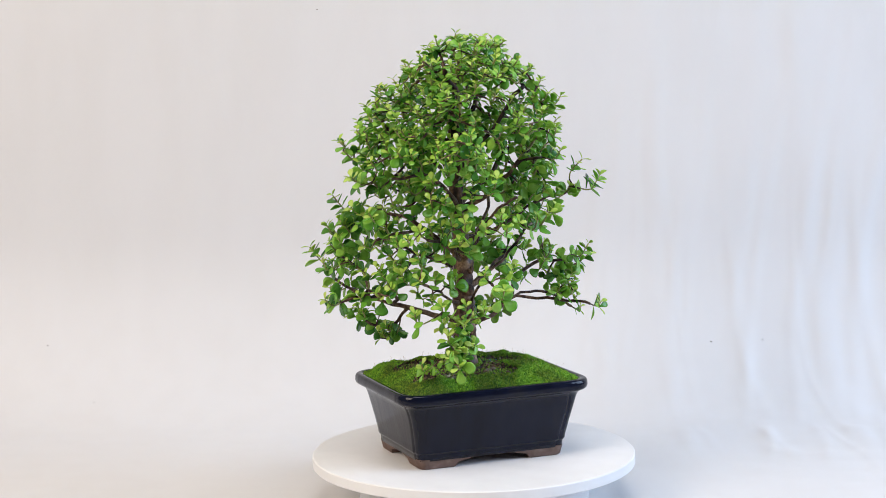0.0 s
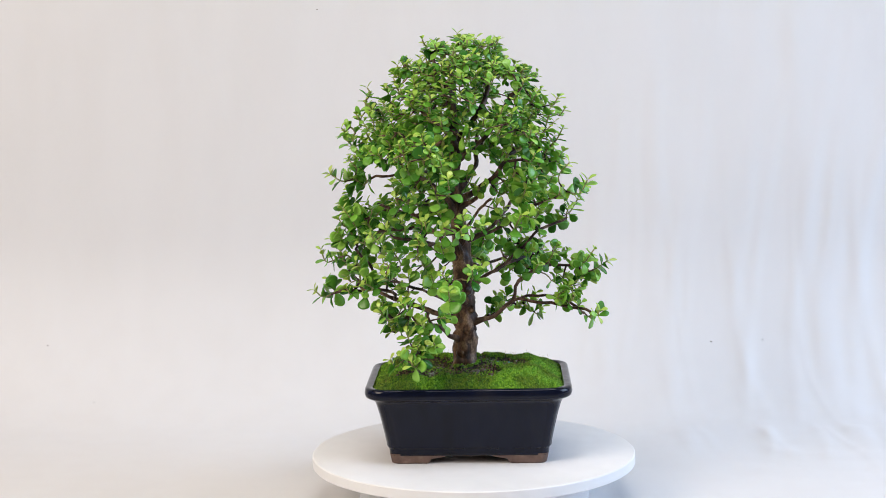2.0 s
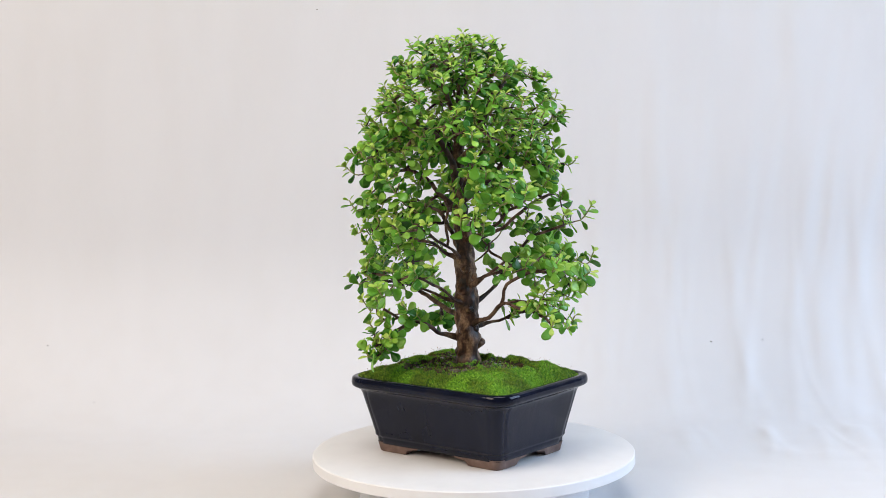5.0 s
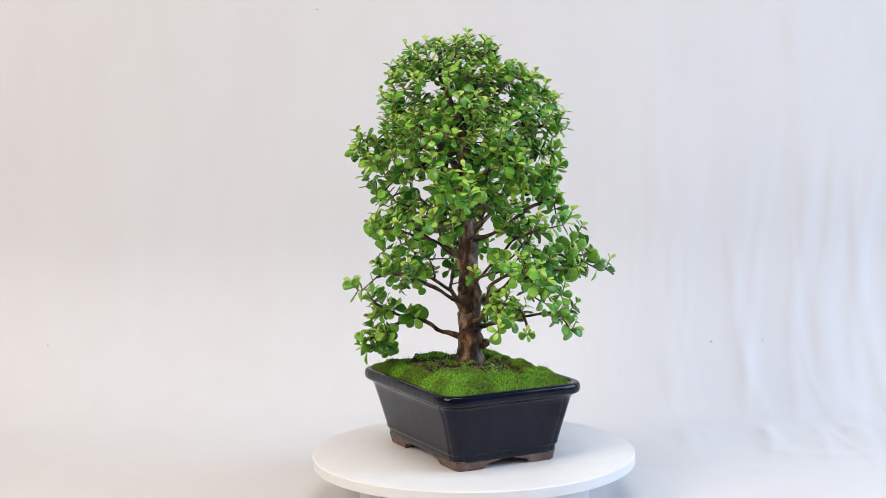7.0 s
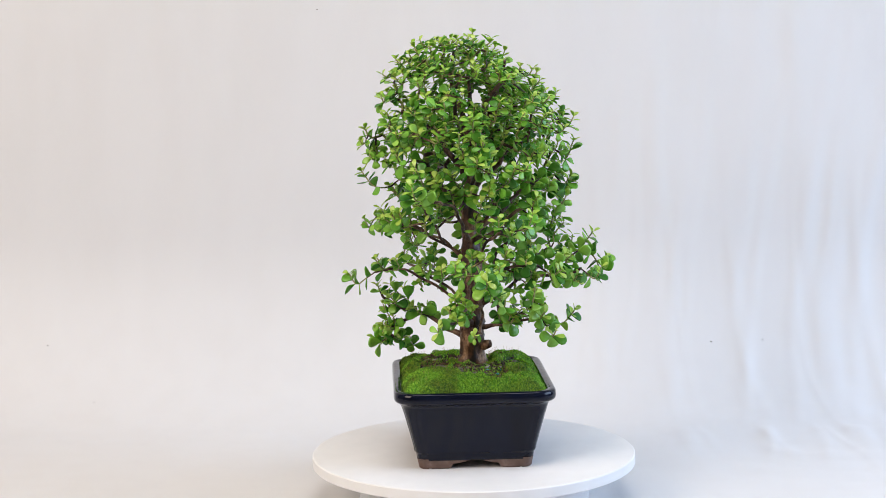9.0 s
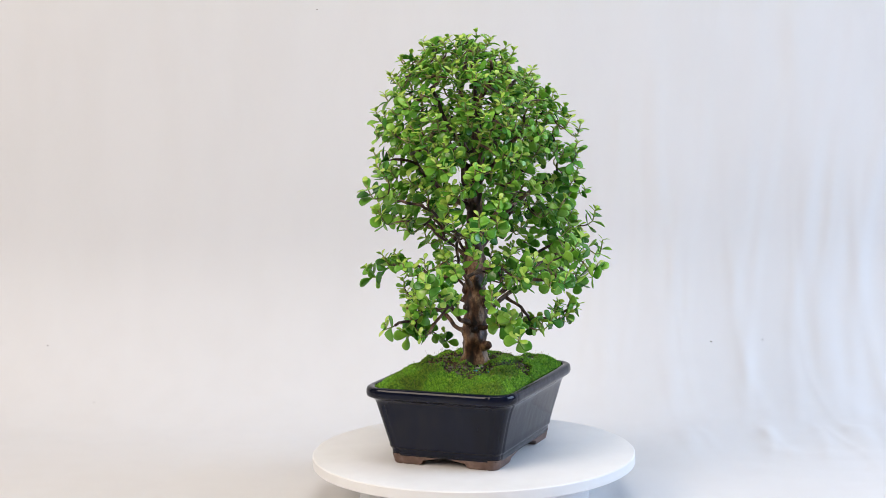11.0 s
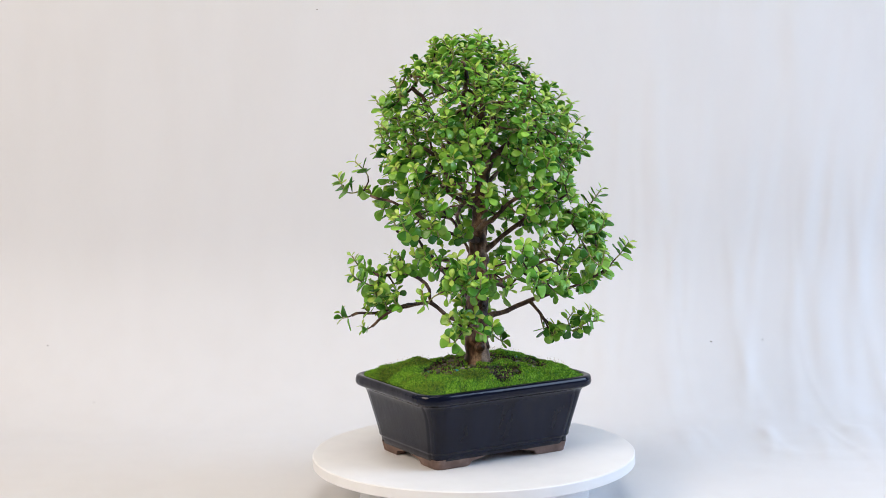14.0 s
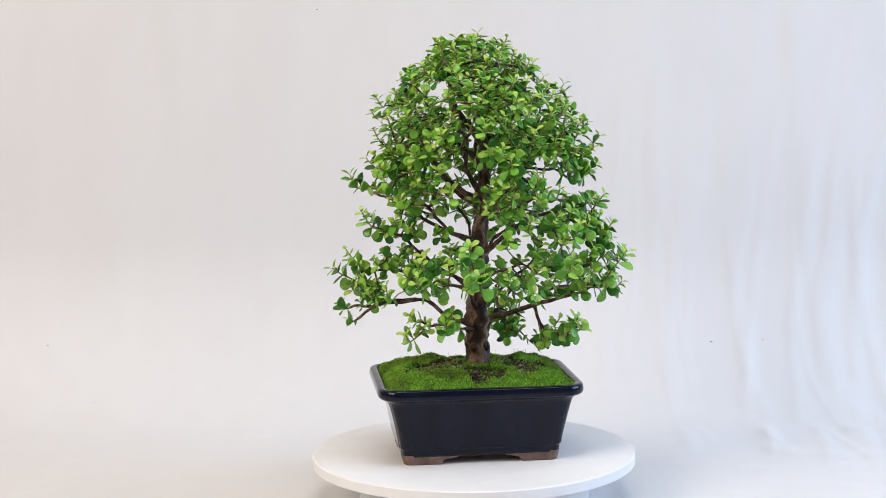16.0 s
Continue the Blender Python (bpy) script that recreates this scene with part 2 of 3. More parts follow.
# ---- pot ----
def pot_outline(a, b, notch, rc, per=7):
    """A rectangle of half sides a and b, its rounded corners set back behind a small step."""
    g = 0.0016 * notch
    inset = max(0.0145, rc + 0.0035)
    pts = []
    quarter = []
    ax, by = a - g, b - g
    # from the long side (front, y = -b) round the corner to the short side (x = +a), for the corner (+,-)
    quarter.append((a - inset - 0.004, -b))
    quarter.append((a - inset, -b + g * 0.15))
    quarter.append((a - inset + 0.0016, -by))
    for k in range(per + 1):
        t = k / per * pi / 2
        quarter.append((ax - rc + rc * sin(t), -(by - rc) - rc * cos(t)))
    quarter.append((ax, -(b - inset + 0.0016)))
    quarter.append((a - g * 0.15, -(b - inset)))
    quarter.append((a, -(b - inset - 0.004)))
    q1 = quarter
    q2 = [(x, -y) for x, y in reversed(quarter)]
    q3 = [(-x, -y) for x, y in quarter]
    q4 = [(-x, y) for x, y in reversed(quarter)]
    for q in (q1, q2, q3, q4):
        pts += q
    return pts


def build_pot():
    pot = new("bonsai_pot")
    tagged(pot, "rectangular blue-black glazed ceramic bonsai pot, bare clay feet", "plant pot")
    levels = [(0.0098, 0.0935, 0.0670, 0.4, 0.009), (0.0106, 0.0960, 0.0696, 0.5, 0.009), (0.0172, 0.0967, 0.0703, 0.6, 0.0095), (0.0188, 0.0973, 0.0709, 0.7, 0.010),
              (0.0202, 0.0988, 0.0724, 0.8, 0.010), (0.0220, 0.0994, 0.0731, 0.8, 0.010), (0.0250, 0.0995, 0.0732, 0.8, 0.010), (0.032, 0.1008, 0.0750, 0.8, 0.010),
              (0.042, 0.1027, 0.0775, 0.8, 0.0105), (0.052, 0.1048, 0.0801, 0.8, 0.011), (0.062, 0.1070, 0.0828, 0.8, 0.012), (0.071, 0.1095, 0.0854, 0.8, 0.014),
              (0.0760, 0.1114, 0.0872, 0.7, 0.017), (0.0795, 0.1138, 0.0892, 0.6, 0.020), (0.0816, 0.1174, 0.0916, 0.4, 0.023), (0.0828, 0.1208, 0.0938, 0.3, 0.0245),
              (0.0846, 0.1233, 0.0954, 0.3, 0.0255), (0.0880, 0.1243, 0.0961, 0.3, 0.026), (0.0918, 0.1240, 0.0958, 0.3, 0.026), (0.0944, 0.1233, 0.0951, 0.3, 0.0257),
              (0.0955, 0.1220, 0.0938, 0.2, 0.025), (0.0960, 0.1200, 0.0918, 0.1, 0.024), (0.0958, 0.1152, 0.0870, 0, 0.021), (0.0943, 0.1135, 0.0853, 0, 0.020),
              (0.0890, 0.1122, 0.0840, 0, 0.018), (0.0600, 0.1000, 0.0720, 0, 0.014)]
    verts, faces = [], []
    n = 0
    for z, a, b, notch, rc in levels:
        ring = pot_outline(a, b, notch, rc)
        n = len(ring)
        verts += [(x, y, z + 0.0006 * sin(9 * x + 5 * y) * smooth_step(0.05, 0.09, z)) for x, y in ring]
    for i in range(len(levels) - 1):
        for k in range(n):
            j = (k + 1) % n
            faces.append((i * n + k, i * n + j, (i + 1) * n + j, (i + 1) * n + k))
    faces.append(tuple(reversed(range(n))))
    faces.append(tuple(range((len(levels) - 1) * n, len(levels) * n)))
    body = mesh("body", verts, faces, [GLAZE, CLAY], pot, "glossy blue-black glazed body", slots=[1] * n + [0] * (len(faces) - n - 2) + [1, 0])
    # one foot: an L of two bevelled bars with stepped ends, for the corner (+, -)
    def bar(bm, length, depth, along_x, sx, sy, a, b, start):
        prof = [(start, 0.0), (length - 0.006, 0.0), (length - 0.001, 0.0062), (length + 0.016, 0.0092), (length + 0.020, 0.0124), (start, 0.0124)]
        loops = []
        for off in (0.0, depth):
            ring = []
            for s, z in prof:
                flare = 0.0024 * z / 0.0124 - 0.0024
                if along_x:
                    p = (sx * (a + flare - s), sy * (b + flare - off), z)
                else:
                    p = (sx * (a + flare - off), sy * (b + flare - s), z)
                ring.append(bm.verts.new(p))
            loops.append(ring)
        for ring in loops:
            bm.faces.new(ring)
        for k in range(len(prof)):
            j = (k + 1) % len(prof)
            bm.faces.new((loops[0][k], loops[0][j], loops[1][j], loops[1][k]))
    for sx, sy in ((1, -1), (1, 1), (-1, 1), (-1, -1)):
        bm = bmesh.new()
        bar(bm, 0.050, 0.013, True, sx, sy, 0.0957, 0.0693, 0.0)
        bar(bm, 0.042, 0.013, False, sx, sy, 0.0957, 0.0693, 0.013)
        bmesh.ops.recalc_face_normals(bm, faces=bm.faces[:])
        edges = [e for e in bm.edges if abs(e.verts[0].co.z - e.verts[1].co.z) > 0.006 and abs(abs(e.verts[0].co.x) - 0.0947) < 0.003 and abs(abs(e.verts[0].co.y) - 0.0683) < 0.003]
        bmesh.ops.bevel(bm, geom=edges, offset=0.0095, segments=6, affect='EDGES', profile=0.5)
        bmesh.ops.bevel(bm, geom=[e for e in bm.edges if max(v.co.z for v in e.verts) < 0.001], offset=0.0012, segments=2, affect='EDGES')
        part("foot", bm, CLAY, pot, "unglazed brown clay foot")
    return pot


pot = build_pot()


# ---- moss and soil ----
SOIL_PATCHES = ((0.046, 0.014, 0.030), (0.013, -0.042, 0.024), (-0.036, -0.038, 0.026), (-0.056, 0.022, 0.028), (-0.004, 0.054, 0.022), (-0.058, 0.050, 0.015), (-0.030, 0.0, 0.018), (-0.078, -0.046, 0.014), (0.03, -0.01, 0.014))
TRUNK_X, TRUNK_Y = -0.0075, 0.002


def soilness(x, y):
    w = 0.012 * noise.noise((x * 40, y * 40, 2.0))
    best = 0.0
    for cx, cy, r in SOIL_PATCHES:
        d = hypot((x - cx) / 1.2, y - cy) + w
        best = max(best, 1 - smooth_step(r * 0.75, r * 1.1, d))
    return best


def bed_height(x, y):
    edge = min((0.1135 - abs(x)) / 0.046, (0.0855 - abs(y)) / 0.036, 1.0)
    edge = max(edge, 0.0)
    h = 0.0905 + 0.0180 * (1 - (1 - edge) ** 2) + 0.0045 * max(0.0, 1 - (x / 0.1) ** 2 - (y / 0.072) ** 2)
    h += 0.0042 * noise.noise((x * 26, y * 26, 0.0)) * (0.25 + 0.75 * edge) + 0.0022 * noise.noise((x * 90, y * 90, 4.0))
    d1 = noise.voronoi((x * 62 + 0.3 + 0.4 * noise.noise((x * 40, y * 40, 1.0)), y * 62 + 0.4 * noise.noise((x * 40, y * 40, 8.0)), 0.0))[0][0]
    d2 = noise.voronoi((x * 85, y * 85, 3.0))[0][0]
    h += (0.0040 * (1 - min(d1 * 1.25, 1.0) ** 2) * (0.45 + 0.55 * edge) + 0.0020 * (1 - min(d2 * 1.2, 1.0) ** 2)) * (1 - 0.6 * soilness(x, y)) - 0.002
    h -= 0.0050 * soilness(x, y)
    d = hypot(x - TRUNK_X, y - TRUNK_Y)
    return h - 0.0055 * (1 - smooth_step(0.012, 0.036, d))


def build_moss():
    nx, ny = 160, 120
    verts, faces, slots = [], [], []
    for j in range(ny + 1):
        for i in range(nx + 1):
            x, y = -0.1128 + 0.2256 * i / nx, -0.0848 + 0.1696 * j / ny
            h = bed_height(x, y)
            if i in (0, nx) or j in (0, ny):
                h = 0.085
            verts.append((x, y, h))
    for j in range(ny):
        for i in range(nx):
            q = j * (nx + 1) + i
            faces.append((q, q + 1, q + nx + 2, q + nx + 1))
            cx, cy = verts[q][0], verts[q][1]
            slots.append(1 if soilness(cx, cy) > 0.4 else 0)
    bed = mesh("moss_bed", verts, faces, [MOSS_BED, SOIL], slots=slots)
    tagged(bed, "bright green moss over dark soil filling the pot", "moss", kind="stuff")
    rng = random.Random(4)
    v, f = [], []
    count = 0
    while count < 40000:
        x, y = rng.uniform(-0.112, 0.112), rng.uniform(-0.084, 0.084)
        s = soilness(x, y)
        if s > 0.35 and rng.random() < 0.93 or hypot(x - TRUNK_X, y - TRUNK_Y) < 0.013:
            continue
        count += 1
        z = bed_height(x, y) - 0.0004
        a = rng.uniform(0, 2 * pi)
        h = rng.uniform(0.0014, 0.0034)
        w = rng.uniform(0.0006, 0.0013)
        lx, ly = rng.gauss(0, 0.0010), rng.gauss(0, 0.0010)
        k = len(v)
        v += [(x + w * cos(a + u * 1.257) * rng.uniform(0.7, 1.2), y + w * sin(a + u * 1.257) * rng.uniform(0.7, 1.2), z + h * rng.uniform(0.2, 0.55)) for u in range(5)]
        v += [(x + lx, y + ly, z + h), (x, y, z - 0.0005)]
        for u in range(5):
            f += [(k + u, k + (u + 1) % 5, k + 5), (k + (u + 1) % 5, k + u, k + 6)]
    mesh("tufts", v, f, [MOSS], bed, smooth=False)
    v, f = [], []
    count = 0
    while count < 3200:
        cx, cy, r = rng.choice(SOIL_PATCHES)
        a, d = rng.uniform(0, 2 * pi), r * 1.25 * math.sqrt(rng.random())
        x, y = cx + 1.15 * d * cos(a), cy + d * sin(a)
        if abs(x) > 0.108 or abs(y) > 0.08:
            continue
        count += 1
        z = bed_height(x, y)
        q = rng.uniform(0.0007, 0.0022)
        k = len(v)
        spin = rng.uniform(0, pi)
        for u in range(4):
            b = spin + u * pi / 2
            v.append((x + q * cos(b) * rng.uniform(0.7, 1.3), y + q * sin(b) * rng.uniform(0.7, 1.3), z + q * rng.uniform(-0.3, 0.5)))
        v += [(x, y, z + q * rng.uniform(0.7, 1.2)), (x, y, z - q)]
        for u in range(4):
            f += [(k + u, k + (u + 1) % 4, k + 4), (k + (u + 1) % 4, k + u, k + 5)]
    mesh("soil_crumbs", v, f, [CRUMB], bed, "dark brown soil crumbs", smooth=False)
    v, f = [], []
    for _ in range(520):
        x, y = rng.uniform(-0.105, 0.108), rng.uniform(-0.078, 0.08)
        if noise.noise((x * 22, y * 22, 7.0)) < -0.02 and rng.random() < 0.75:
            continue
        z = bed_height(x, y)
        h = rng.uniform(0.003, 0.0085)
        lx, ly = rng.gauss(0, 0.0016), rng.gauss(0, 0.0016)
        w = 0.00008
        k = len(v)
        for u, ww in ((0, w), (0.6, w), (0.86, w), (0.92, 0.00035), (1.0, 0.0002)):
            cx, cy = x + lx * u * u, y + ly * u * u
            v += [(cx + ww, cy, z + h * u), (cx - ww / 2, cy + ww * 0.87, z + h * u), (cx - ww / 2, cy - ww * 0.87, z + h * u)]
        for s in range(4):
            for e in range(3):
                g = (e + 1) % 3
                f.append((k + s * 3 + e, k + s * 3 + g, k + s * 3 + 3 + g, k + s * 3 + 3 + e))
    mesh("spore_stalks", v, f, [STALK], bed, "thin reddish spore stalks")
    return bed


moss = build_moss()


def pebble_mesh(seed, mat):
    bm = bmesh.new()
    bmesh.ops.create_icosphere(bm, subdivisions=2, radius=1)
    for v in bm.verts:
        v.co *= 1 + 0.35 * noise.noise(v.co * 1.1 + Vector((seed * 7.1, 0, 0)))
        v.co.z *= 0.7
    me = bpy.data.meshes.new("pebble")
    bm.to_mesh(me)
    bm.free()
    me.materials.append(mat)
    me.polygons.foreach_set("use_smooth", [seed % 2 == 0] * len(me.polygons))
    return me


def stone_material(name, colour):
    m, t, b = material(name, colour, 0.7)
    n = noise_node(t, 1.7, 5.0)
    t.links.new(ramp(t, n.outputs[0], [(0.3, tuple(c * 0.5 for c in colour)), (0.7, colour)]).outputs[0], b.inputs["Base Color"])
    return m


def build_pebbles():
    rng = random.Random(11)
    kinds = [(stone_material("grey_stone", (0.16, 0.135, 0.10)), "grey-brown pebble lying on the soil"),
             (stone_material("brown_stone", (0.12, 0.075, 0.05)), "brown bark chip lying on the soil"),
             (stone_material("pale_stone", (0.42, 0.38, 0.32)), "pale grit stone lying on the soil"),
             (stone_material("teal_granule", (0.07, 0.36, 0.35)), "blue-green fertiliser granule on the soil")]
    meshes = [[pebble_mesh(i * 5 + j, kinds[i][0]) for j in range(3)] for i in range(4)]
    made = []
    for cx, cy, r in SOIL_PATCHES:
        for _ in range(int(r * 800)):
            a, d = rng.uniform(0, 2 * pi), r * math.sqrt(rng.random())
            x, y = cx + 1.3 * d * cos(a), cy + d * sin(a)
            if abs(x) > 0.1 or abs(y) > 0.075 or hypot(x - TRUNK_X, y - TRUNK_Y) < 0.018:
                continue
            u = rng.random()
            k = 3 if abs(cx) > 0.04 and cy < 0.03 and cy > 0 and u < 0.3 else (0 if u < 0.6 else 1 if u < 0.85 else 2)
            size = rng.uniform(0.0011, 0.0024) * (1.5 if k == 0 and rng.random() < 0.25 else 1)
            ob = new("granule" if k == 3 else "pebble", rng.choice(meshes[k]))
            ob.scale = (size * rng.uniform(0.9, 1.5), size, size)
            tagged(ob, kinds[k][1], "granule" if k == 3 else "pebble", "stones on the soil")
            made.append((ob, (x, y, bed_height(x, y) + size * 0.25, rng.uniform(0, 360))))
    return made


pebbles = build_pebbles()


# ---- the tree ----
def polar(r, az, z):
    return Vector((r * cos(radians(az)), r * sin(radians(az)), z))


REACH_Z = [0.11 + 0.04 * k for k in range(12)]
REACH = {}


def crown_reach(az, *radii):
    """How far the crown reaches from the axis at this azimuth, from low to high."""
    REACH[az] = radii


crown_reach(21, 0.005, 0.129, 0.148, 0.160, 0.122, 0.147, 0.125, 0.118, 0.102, 0.094, 0.022, 0.0)
crown_reach(64, 0.010, 0.124, 0.126, 0.154, 0.125, 0.100, 0.106, 0.124, 0.124, 0.084, 0.012, 0.0)
crown_reach(88, 0.010, 0.111, 0.123, 0.150, 0.144, 0.131, 0.130, 0.136, 0.132, 0.070, 0.010, 0.0)
crown_reach(131, 0.017, 0.133, 0.156, 0.173, 0.176, 0.155, 0.140, 0.138, 0.129, 0.081, 0.030, 0.0)
crown_reach(155, 0.017, 0.150, 0.177, 0.192, 0.191, 0.154, 0.138, 0.147, 0.131, 0.088, 0.042, 0.0)
crown_reach(174, 0.017, 0.146, 0.182, 0.194, 0.181, 0.162, 0.154, 0.151, 0.126, 0.087, 0.049, 0.0)
crown_reach(184, 0.040, 0.123, 0.190, 0.174, 0.177, 0.166, 0.171, 0.161, 0.129, 0.092, 0.050, 0.0)
crown_reach(201, 0.105, 0.130, 0.157, 0.165, 0.153, 0.159, 0.160, 0.142, 0.125, 0.110, 0.060, 0.0)
crown_reach(244, 0.125, 0.142, 0.147, 0.142, 0.133, 0.134, 0.129, 0.132, 0.114, 0.110, 0.078, 0.0)
crown_reach(268, 0.011, 0.120, 0.138, 0.137, 0.124, 0.132, 0.133, 0.119, 0.101, 0.106, 0.065, 0.0)
crown_reach(311, 0.015, 0.040, 0.110, 0.103, 0.082, 0.128, 0.108, 0.122, 0.116, 0.098, 0.042, 0.0)
crown_reach(335, 0.011, 0.100, 0.153, 0.140, 0.092, 0.137, 0.158, 0.128, 0.113, 0.089, 0.047, 0.0)
crown_reach(351, 0.005, 0.080, 0.155, 0.150, 0.085, 0.134, 0.149, 0.127, 0.105, 0.080, 0.030, 0.0)
REACH_AZ = sorted(REACH)


def reach(az, z):
    az %= 360
    if z < REACH_Z[0] - 0.01 or z > REACH_Z[-1]:
        return 0.0
    table = REACH_AZ + [REACH_AZ[0] + 360]
    if az < table[0]:
        az += 360
    for a0, a1 in zip(table, table[1:]):
        if a0 <= az <= a1:
            u = (az - a0) / (a1 - a0)
            p = np.interp(z, REACH_Z, REACH[a0 % 360])
            q = np.interp(z, REACH_Z, REACH[a1 % 360])
            return p * (1 - u) + q * u
    return 0.0


STEP = 0.007
NODE_P, NODE_PARENT, NODE_LIMB, CHAINS = [], [], [], []


def resample(points, step=STEP, wander=0.0, seed=0):
    """Points along a smooth curve through the given ones."""
    pts = [Vector(p) for p in points]
    ext = [pts[0] * 2 - pts[1]] + pts + [pts[-1] * 2 - pts[-2]]
    dense = []
    for k in range(1, len(ext) - 2):
        p0, p1, p2, p3 = ext[k - 1:k + 3]
        n = max(2, int((p2 - p1).length / 0.002))
        for i in range(n):
            t = i / n
            dense.append(0.5 * ((2 * p1) + (p2 - p0) * t + (2 * p0 - 5 * p1 + 4 * p2 - p3) * t * t + (3 * p1 - p0 - 3 * p2 + p3) * t ** 3))
    dense.append(pts[-1])
    out, run = [dense[0]], 0.0
    for p, q in zip(dense, dense[1:]):
        run += (q - p).length
        if run >= step:
            out.append(q)
            run = 0.0
    if (out[-1] - dense[-1]).length > step * 0.4:
        out.append(dense[-1])
    if wander:
        for i in range(1, len(out) - 1):
            out[i] = out[i] + Vector((noise.noise(out[i] * 45 + Vector((seed, 0, 0))), noise.noise(out[i] * 45 + Vector((0, seed, 5))), noise.noise(out[i] * 45 + Vector((9, 0, seed))))) * wander
    return out


def add_chain(points, parent, limb, kind):
    ids = [parent] if parent is not None else []
    for p in points:
        NODE_P.append(p)
        NODE_PARENT.append(ids[-1] if ids else None)
        NODE_LIMB.append(limb)
        ids.append(len(NODE_P) - 1)
    CHAINS.append((ids, limb, kind))
    return ids


TRUNK = resample([(TRUNK_X, TRUNK_Y, 0.098), (TRUNK_X + 0.0005, TRUNK_Y, 0.13), (TRUNK_X - 0.0005, TRUNK_Y + 0.001, 0.18), (TRUNK_X - 0.002, TRUNK_Y, 0.24),
                  (TRUNK_X - 0.0075, TRUNK_Y - 0.001, 0.30), (TRUNK_X - 0.012, TRUNK_Y + 0.001, 0.35), (TRUNK_X - 0.012, TRUNK_Y + 0.002, 0.40), (TRUNK_X - 0.008, TRUNK_Y, 0.46)], 0.0032)
trunk_ids = add_chain(TRUNK, None, 0, "trunk")
BOUGHS = [None]


def limb(z, *way):
    """A main limb that leaves the trunk at height z and runs through (radius, azimuth, height) triples."""
    k = min(trunk_ids, key=lambda i: abs(NODE_P[i].z - z))
    number = len(BOUGHS)
    pts = [NODE_P[k]] + [polar(*w) for w in way]
    BOUGHS.append(add_chain(resample(pts, STEP, 0.0042, number * 3.1)[1:], k, number, "limb"))
    return number


def fork(number, at, *way):
    """A side branch off a limb, at a share of its length."""
    ids = BOUGHS[number]
    k = ids[int(at * (len(ids) - 1))]
    pts = [NODE_P[k]] + [polar(*w) for w in way]
    add_chain(resample(pts, STEP, 0.0045, number * 1.7 + at)[1:], k, number, "limb")


n = limb(0.158, (0.030, -6, 0.168), (0.052, -4, 0.188), (0.085, -6, 0.188), (0.120, -8, 0.182), (0.150, -13, 0.178))
fork(n, 0.40, (0.075, 4, 0.193), (0.110, 6, 0.190), (0.140, 3, 0.170))
fork(n, 0.42, (0.062, -2, 0.215), (0.095, 3, 0.228), (0.135, 4, 0.232))
n = limb(0.140, (0.022, -138, 0.144), (0.050, -126, 0.156), (0.075, -123, 0.164), (0.100, -121, 0.154), (0.125, -119, 0.140))
fork(n, 0.6, (0.095, -118, 0.172), (0.118, -112, 0.19))
n = limb(0.182, (0.026, -157, 0.188), (0.050, -146, 0.198), (0.081, -142, 0.211), (0.115, -140, 0.222))
n = limb(0.180, (0.025, -106, 0.192), (0.060, -102, 0.215), (0.095, -104, 0.228), (0.120, -99, 0.222))
n = limb(0.234, (0.030, -142, 0.248), (0.060, -134, 0.265), (0.093, -133, 0.271), (0.120, -137, 0.276))
n = limb(0.160, (0.035, 168, 0.170), (0.082, 169, 0.183), (0.115, 166, 0.193), (0.143, 163, 0.203), (0.168, 158, 0.220))
fork(n, 0.45, (0.088, 156, 0.172), (0.098, 152, 0.156), (0.125, 146, 0.156), (0.146, 143, 0.166))
fork(n, 0.5, (0.095, 178, 0.200), (0.130, 182, 0.202), (0.165, 184, 0.200))
fork(n, 0.7, (0.130, 164, 0.225), (0.158, 158, 0.245))
n = limb(0.200, (0.028, 5, 0.225), (0.060, 8, 0.248), (0.095, 14, 0.275), (0.125, 16, 0.285))
fork(n, 0.2, (0.050, 28, 0.230), (0.085, 34, 0.238), (0.115, 42.5, 0.24))
n = limb(0.176, (0.035, 84.5, 0.195), (0.070, 86.5, 0.220), (0.105, 80.5, 0.220), (0.140, 68.5, 0.232))
fork(n, 0.55, (0.085, 109, 0.235), (0.115, 116, 0.245))
n = limb(0.156, (0.035, 72.5, 0.157), (0.065, 64.5, 0.169), (0.100, 58.5, 0.173))
n = limb(0.232, (0.030, -108, 0.255), (0.065, -102, 0.278), (0.100, -104, 0.280))
fork(n, 0.4, (0.055, -80, 0.30), (0.085, -70, 0.32))
n = limb(0.242, (0.035, 162, 0.262), (0.075, 158, 0.290), (0.120, 164, 0.305))
fork(n, 0.5, (0.085, 182, 0.275), (0.125, -175, 0.27))
n = limb(0.258, (0.040, -14, 0.280), (0.085, -11, 0.308), (0.120, -18, 0.320))
n = limb(0.262, (0.035, 50.5, 0.272), (0.070, 47.5, 0.300), (0.105, 54.5, 0.315))
n = limb(0.270, (0.035, 109, 0.290), (0.075, 116, 0.320), (0.110, 122, 0.34))
n = limb(0.288, (0.030, -150, 0.315), (0.070, -158, 0.345), (0.115, -162, 0.345))
n = limb(0.295, (0.035, -60, 0.325), (0.065, -50, 0.355), (0.095, -45, 0.365))
n = limb(0.305, (0.030, 10, 0.340), (0.060, 15, 0.370), (0.090, 10, 0.385))
n = limb(0.320, (0.030, 77.5, 0.350), (0.060, 82.5, 0.385), (0.090, 77.5, 0.40))
n = limb(0.330, (0.030, 169, 0.360), (0.065, 164, 0.390), (0.100, 169, 0.40))
n = limb(0.340, (0.030, -115, 0.375), (0.060, -120, 0.405), (0.085, -125, 0.42))
n = limb(0.352, (0.025, -16, 0.390), (0.050, -21, 0.430), (0.07, -16, 0.45))
